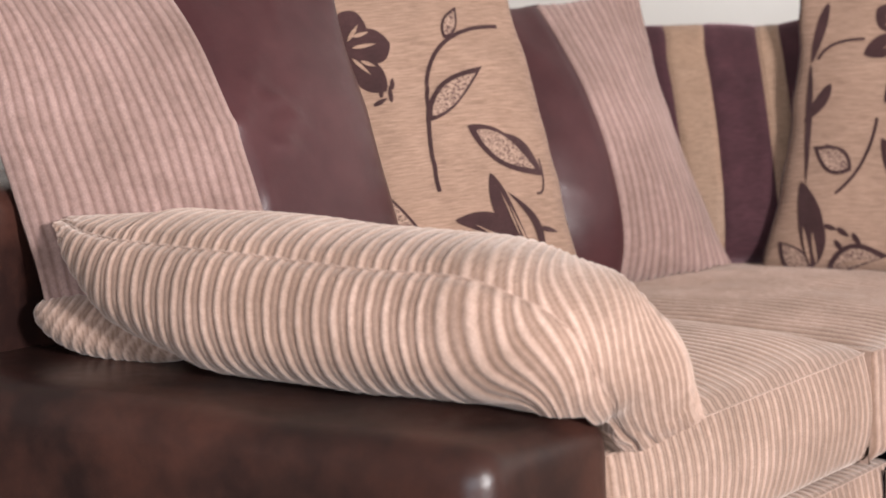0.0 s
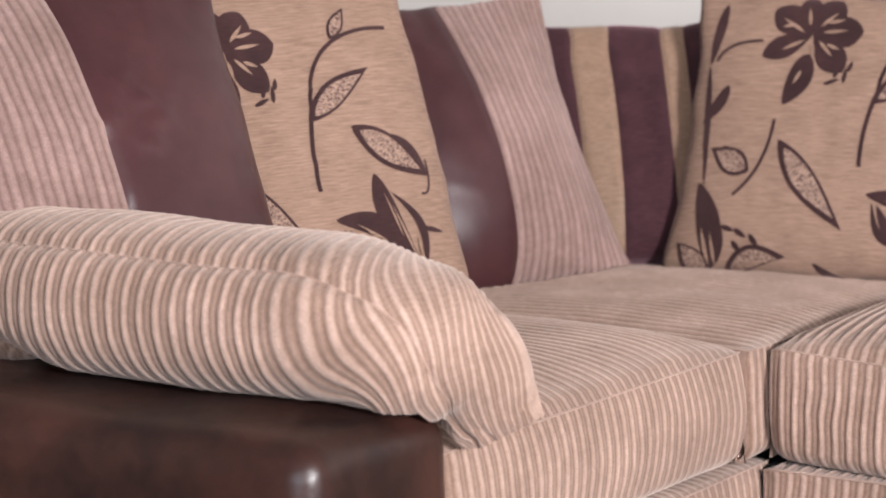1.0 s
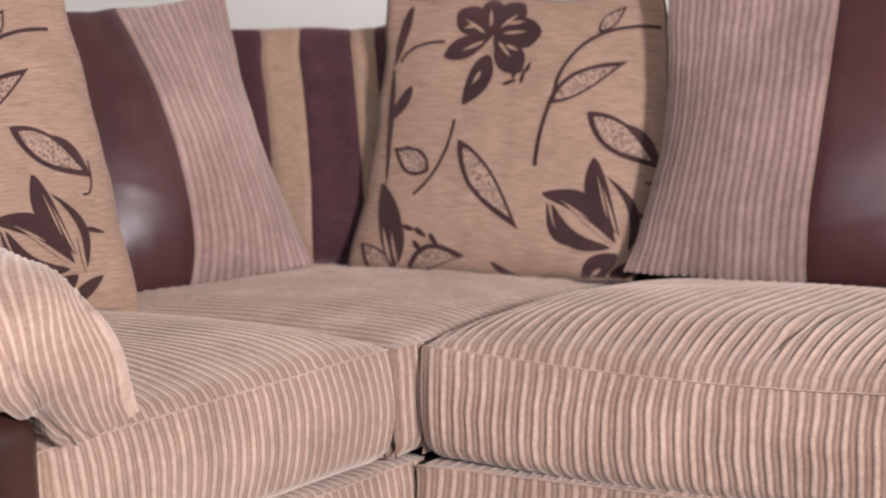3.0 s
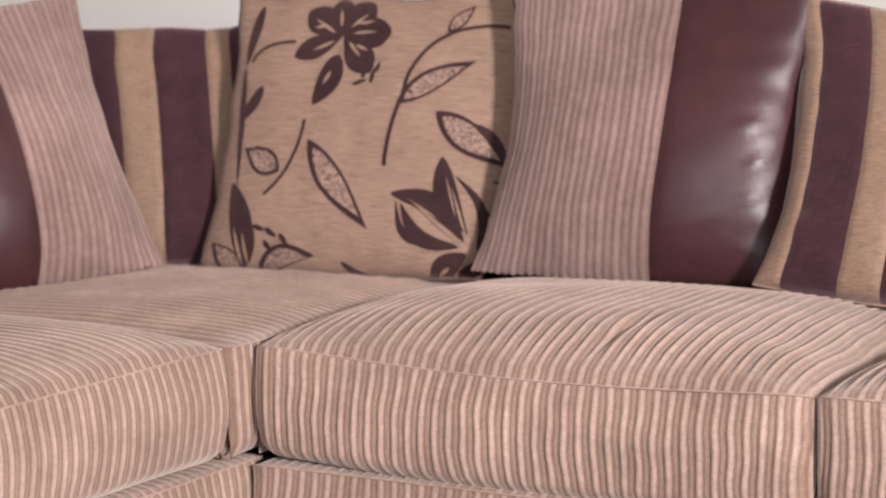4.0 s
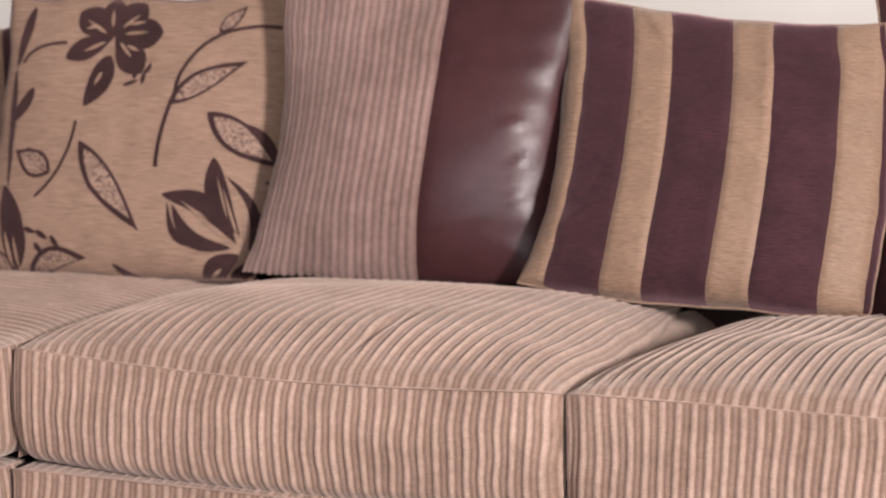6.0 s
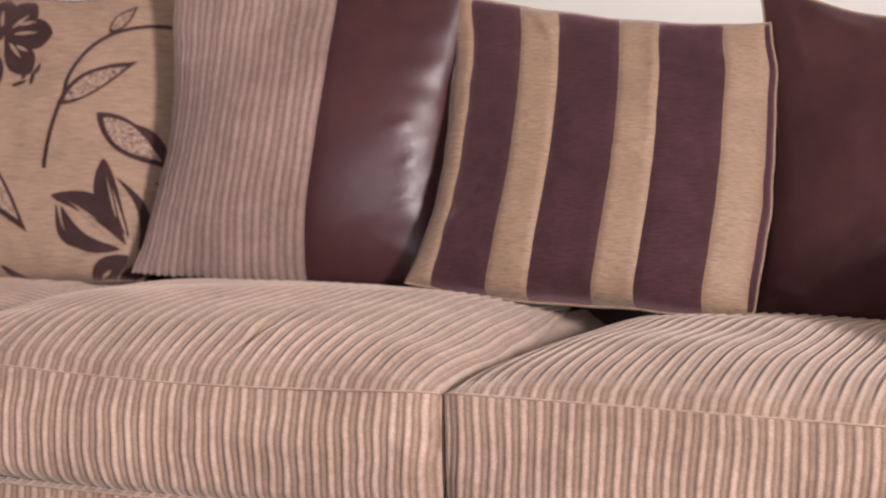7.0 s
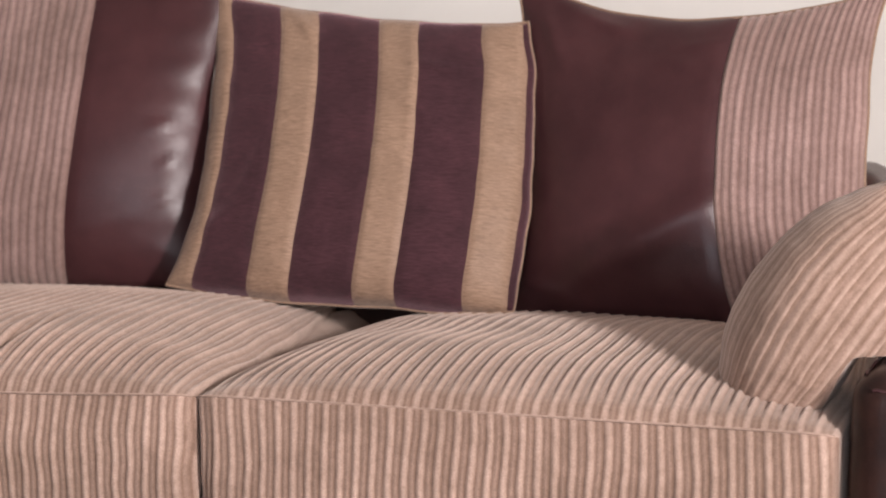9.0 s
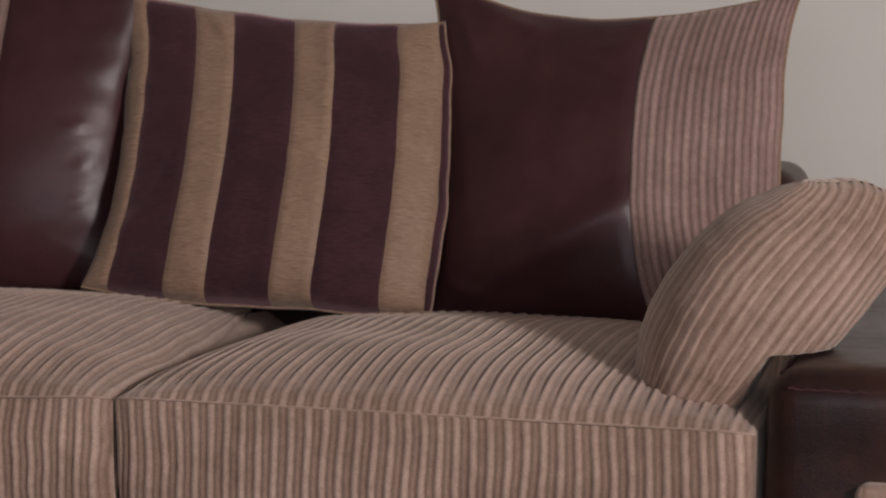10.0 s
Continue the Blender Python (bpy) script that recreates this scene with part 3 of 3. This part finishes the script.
sofa_block("backrest", -0.978, 1.0, 0.06, (2.95, 0.22, 0.69), 0.05, LEATHER_ARM, "brown leather back panel", 14, 0.006)
# black decks under the seat cushions
sofa_block("seat_deck", -0.975, -1.03, 0.08, (0.955, 2.025, 0.165), 0.03, BLACK, "black lining under the seat", 17, 0.002)
sofa_block("seat_deck", -0.018, 0.02, 0.08, (2.08, 0.975, 0.165), 0.03, BLACK, "black lining under the seat", 19, 0.002)
# corded plinths
for wide, m in ((1.12, pose(-0.004, -1.03, 0.05, 0, 0, 90)), (2.05, pose(0.008, 0.0, 0.05))):
    holder = new("plinth")
    holder.parent = sofa
    holder.matrix_basis = m
    box_cushion(None, wide, 0.3, 0.196, 0.014, 0.012, "", "", 31, parent=holder, name="plinth")

# ---- seat cushions ----
SEAT = "seat cushions of the corner sofa"
c = box_cushion(pose(0.0, -1.03, 0.262, 0, 0, 90), 0.982, 0.9, 0.2, 0.062, 0.022, "plump beige corduroy seat cushion beside the leather armrest", SEAT, 41)
c = box_cushion(pose(0.010, -0.046, 0.262, 0, 0, 90), 0.968, 0.91, 0.2, 0.03, 0.004, "flatter beige corduroy corner seat cushion", SEAT, 47, ends=0.012, deep=0.006)
c = box_cushion(pose(0.02, 0.0, 0.262), 1.03, 0.92, 0.2, 0.075, 0.025, "plump beige corduroy seat cushion with a creased top", SEAT, 53, hollow=1.6, rear=0.115, crease=0.62, deep=0.0048)
c = box_cushion(pose(1.052, 0.0, 0.262), 1.0, 0.92, 0.2, 0.062, 0.010, "plump beige corduroy seat cushion partly in shadow", SEAT, 59, rear=0.10, deep=0.0042)


# ---- scatter cushions ----
def stood(x, y, z, yaw, lean, roll=0.0, back=0.08):
    """The pose of a cushion whose front is centred on x, y, z, turned by yaw about the vertical and leaning back."""
    m = pose(x, y, z, 0, 0, yaw) @ pose(0, 0, 0, -lean, 0, 0) @ pose(0, 0, 0, 0, roll, 0)
    return m @ pose(0, back, 0)


LEFT, RIGHT = "cushions along one back of the sofa", "cushions along the other back of the sofa"
first, _ = scatter(stood(-0.78, -0.845, 0.83, 66, 22, -5), 0.70, 0.66, 0.22, [(-1, 0.06, CORD_PINK, "corduroy_panel"), (0.06, 1, LEATHER, "leather_panel")],
        "mauve corduroy and brown leather scatter cushion against the sofa back", LEFT, 3, back=LEATHER, pitch=0.034, plump=0.62, creased=1.0, dome=(2.0, 2.0), ears=((-1, -1, 0.03, 0.10),),
        ridges=((0.20, 0.20, 0.46, 0.26, 0.004, 0.03), (0.24, 0.08, 0.50, 0.13, 0.004, 0.03), (0.22, -0.04, 0.44, -0.02, 0.003, 0.025)))
n, k = 110, 26
uu, vv = np.meshgrid(np.linspace(-1, 1, n), np.linspace(0, 2 * np.pi, k, endpoint=False), indexing="ij")
rib = cord_profile((uu + 1) * 0.14 + 0.012 * np.sin(vv * 2), 0.022)
r = np.clip(1 - np.abs(uu) ** 2.5, 0.02, 1) ** 0.5 * (1 + 0.09 * rib + 0.08 * wave(uu * 2, vv, 5))
fold = np.stack([uu * 0.14, 0.055 * r * np.cos(vv), 0.042 * r * np.sin(vv)], -1).reshape(-1, 3)
part("folded_corner", [(first.matrix_world.inverted() @ pose(-0.80, -1.105, 0.582, 0, 8, 6)) @ Vector(p) for p in fold], grid_faces(n, k, True), CORD, first, rib=rib.ravel())
ob, surf = scatter(stood(-0.725, -0.26, 0.79, 66, 20, -2), 0.58, 0.64, 0.15, [(-1, 1, FLORAL, "front_panel")],
                   "beige scatter cushion with brown flowers and leaves", LEFT, 7, piping=FLORAL,
                   shape=((-0.30, -0.30), (0.282, -0.328), (0.266, 0.345), (-0.28, 0.34), (0.0, 0.0, -0.012, 0.015)))
floral_print(surf, ob, 0.58, 0.64, -0.076, -0.006)
scatter(stood(-0.71, 0.29, 0.775, 64, 23, -4), 0.545, 0.60, 0.19, [(-1, -0.02, LEATHER, "leather_panel"), (-0.02, 1, CORD_PINK, "corduroy_panel")],
        "brown leather and mauve corduroy scatter cushion against the sofa back", LEFT, 11, back=LEATHER, pitch=0.034, plump=0.7, creased=0.3, dome=(2.0, 2.0),
        shape=((-0.28, -0.285), (0.290, -0.286), (0.262, 0.318), (-0.25, 0.33), (0.0, -0.028, -0.018, 0.02)))
STRIPES = [(-1.0, -0.92, SATIN), (-0.92, -0.63, VELVET), (-0.63, -0.35, SATIN), (-0.35, 0.035, VELVET), (0.035, 0.21, SATIN), (0.21, 0.56, VELVET), (0.56, 1.0, SATIN)]
scatter(stood(-0.560, 0.742, 0.765, 32, 23, -4), 0.60, 0.56, 0.16, [(*row, "stripe") for row in STRIPES],
        "brown and beige striped cushion in the sofa corner", RIGHT, 17)
ob, surf = scatter(stood(-0.155, 0.725, 0.775, 14, 16), 0.60, 0.60, 0.16, [(-1, 1, FLORAL, "front_panel")],
                   "beige scatter cushion with brown flowers and leaves", RIGHT, 23, piping=FLOCK,
                   shape=((-0.366, -0.280), (0.236, -0.286), (0.262, 0.310), (-0.326, 0.304), (-0.006, 0.034, -0.006, 0.020)))
floral_print(surf, ob, 0.60, 0.60, 0.0, 0.0)
scatter(stood(0.445, 0.70, 0.815, 2, 13), 0.62, 0.60, 0.18, [(-1, 0.20, CORD_PINK, "corduroy_panel"), (0.20, 1, LEATHER, "leather_panel")],
        "mauve corduroy and brown leather scatter cushion against the sofa back", RIGHT, 29, back=LEATHER, pitch=0.034, plump=0.72, creased=0.3, dome=(2.6, 2.0),
        shape=((-0.350, -0.292), (0.282, -0.285), (0.292, 0.310), (-0.326, 0.306), (-0.006, 0.006, -0.02, 0.042)),
        ridges=((0.66, -0.02, 0.84, 0.05, 0.005, 0.03), (0.76, -0.30, 0.90, -0.16, 0.006, 0.04), (0.72, -0.50, 0.92, -0.40, 0.006, 0.04)))
STRIPES = [(-1, -0.855, SATIN), (-0.855, -0.535, VELVET), (-0.535, -0.290, SATIN), (-0.290, 0.088, VELVET), (0.088, 0.334, SATIN), (0.334, 0.718, VELVET),
           (0.718, 0.965, SATIN), (0.965, 1, VELVET)]
scatter(stood(1.02, 0.698, 0.78, 6, 24), 0.63, 0.56, 0.17, [(*row, "stripe") for row in STRIPES],
        "brown and beige striped scatter cushion leaning on the sofa back", RIGHT, 37, ridges=((-0.44, 0.97, -0.30, 0.72, 0.010, 0.05), (-0.9, -0.75, -0.7, -0.5, 0.010, 0.06)), piping=SATIN, back=SATIN,
        shape=((-0.296, -0.233), (0.340, -0.263), (0.328, 0.292), (-0.292, 0.350), (-0.018, 0.020, -0.026, 0.030)), ears=((-1, -1, -0.016, -0.006),))
scatter(stood(1.60, 0.76, 0.775, -6, 17), 0.66, 0.60, 0.19, [(-1, 0.235, LEATHER, "leather_panel"), (0.235, 1, CORD_PINK, "corduroy_panel")],
        "brown leather and mauve corduroy scatter cushion beside the armrest", RIGHT, 43, back=CORD_PINK, plump=0.6, creased=0.8, dome=(2.4, 2.0), piping=SATIN,
        ridges=((-0.78, -0.90, 0.30, -0.20, 0.016, 0.11), (-0.86, 0.90, -0.72, 0.55, 0.010, 0.05), (-0.98, -0.80, -0.62, -0.90, 0.014, 0.05), (-0.7, 0.95, -0.3, 0.86, 0.008, 0.05)), pitch=0.030, rib_depth=0.0034,
        shape=((-0.262, -0.278), (0.430, -0.279), (0.372, 0.345), (-0.330, 0.350), (0.0, -0.042, -0.066, 0.020)))

# cushions laid over the arms
ARMS = "corduroy cushions over the armrests"
bolster([(-0.880, -1.10, 0.742), (-0.82, -1.10, 0.712), (-0.72, -1.10, 0.676), (-0.55, -1.10, 0.659), (-0.30, -1.10, 0.654), (-0.12, -1.095, 0.655), (-0.025, -1.075, 0.634), (0.040, -1.012, 0.578), (0.074, -0.978, 0.492)],
        [0.04, 0.09, 0.13, 0.155, 0.155, 0.150, 0.134, 0.088, 0.056], [0.008, 0.046, 0.092, 0.116, 0.114, 0.113, 0.098, 0.068, 0.014], [-90, -90, -90, -90, -90, -92, -104, -128, -150],
        "long beige corduroy cushion slumped over the leather armrest", ARMS, 51)
side, facing, along = Vector((0.612, 0.474, -0.633)), Vector((-0.411, 0.874, 0.257)), Vector((0.675, 0.103, 0.731))
lying = Matrix((side, facing, along)).transposed().to_4x4()
lying.translation = (2.042, 0.205, 0.665)
scatter(lying, 0.22, 0.40, 0.25, [(-1, 1, CORD, "front_panel")],
        "plump beige corduroy cushion leaning over the leather armrest", ARMS, 57, back=CORD, pitch=0.0195, name="arm_cushion", rib_depth=0.0045, both=True, plump=0.42,
        wrinkle=0.8, shape=((-0.019, -0.275), (0.124, -0.190), (0.126, 0.215), (-0.067, 0.132), (-0.02, 0.014, 0.03, -0.068)),
        ridges=((0.35, 0.55, 0.6, 0.85, 0.008, 0.08), (0.1, 0.7, 0.3, 0.95, 0.007, 0.06)))
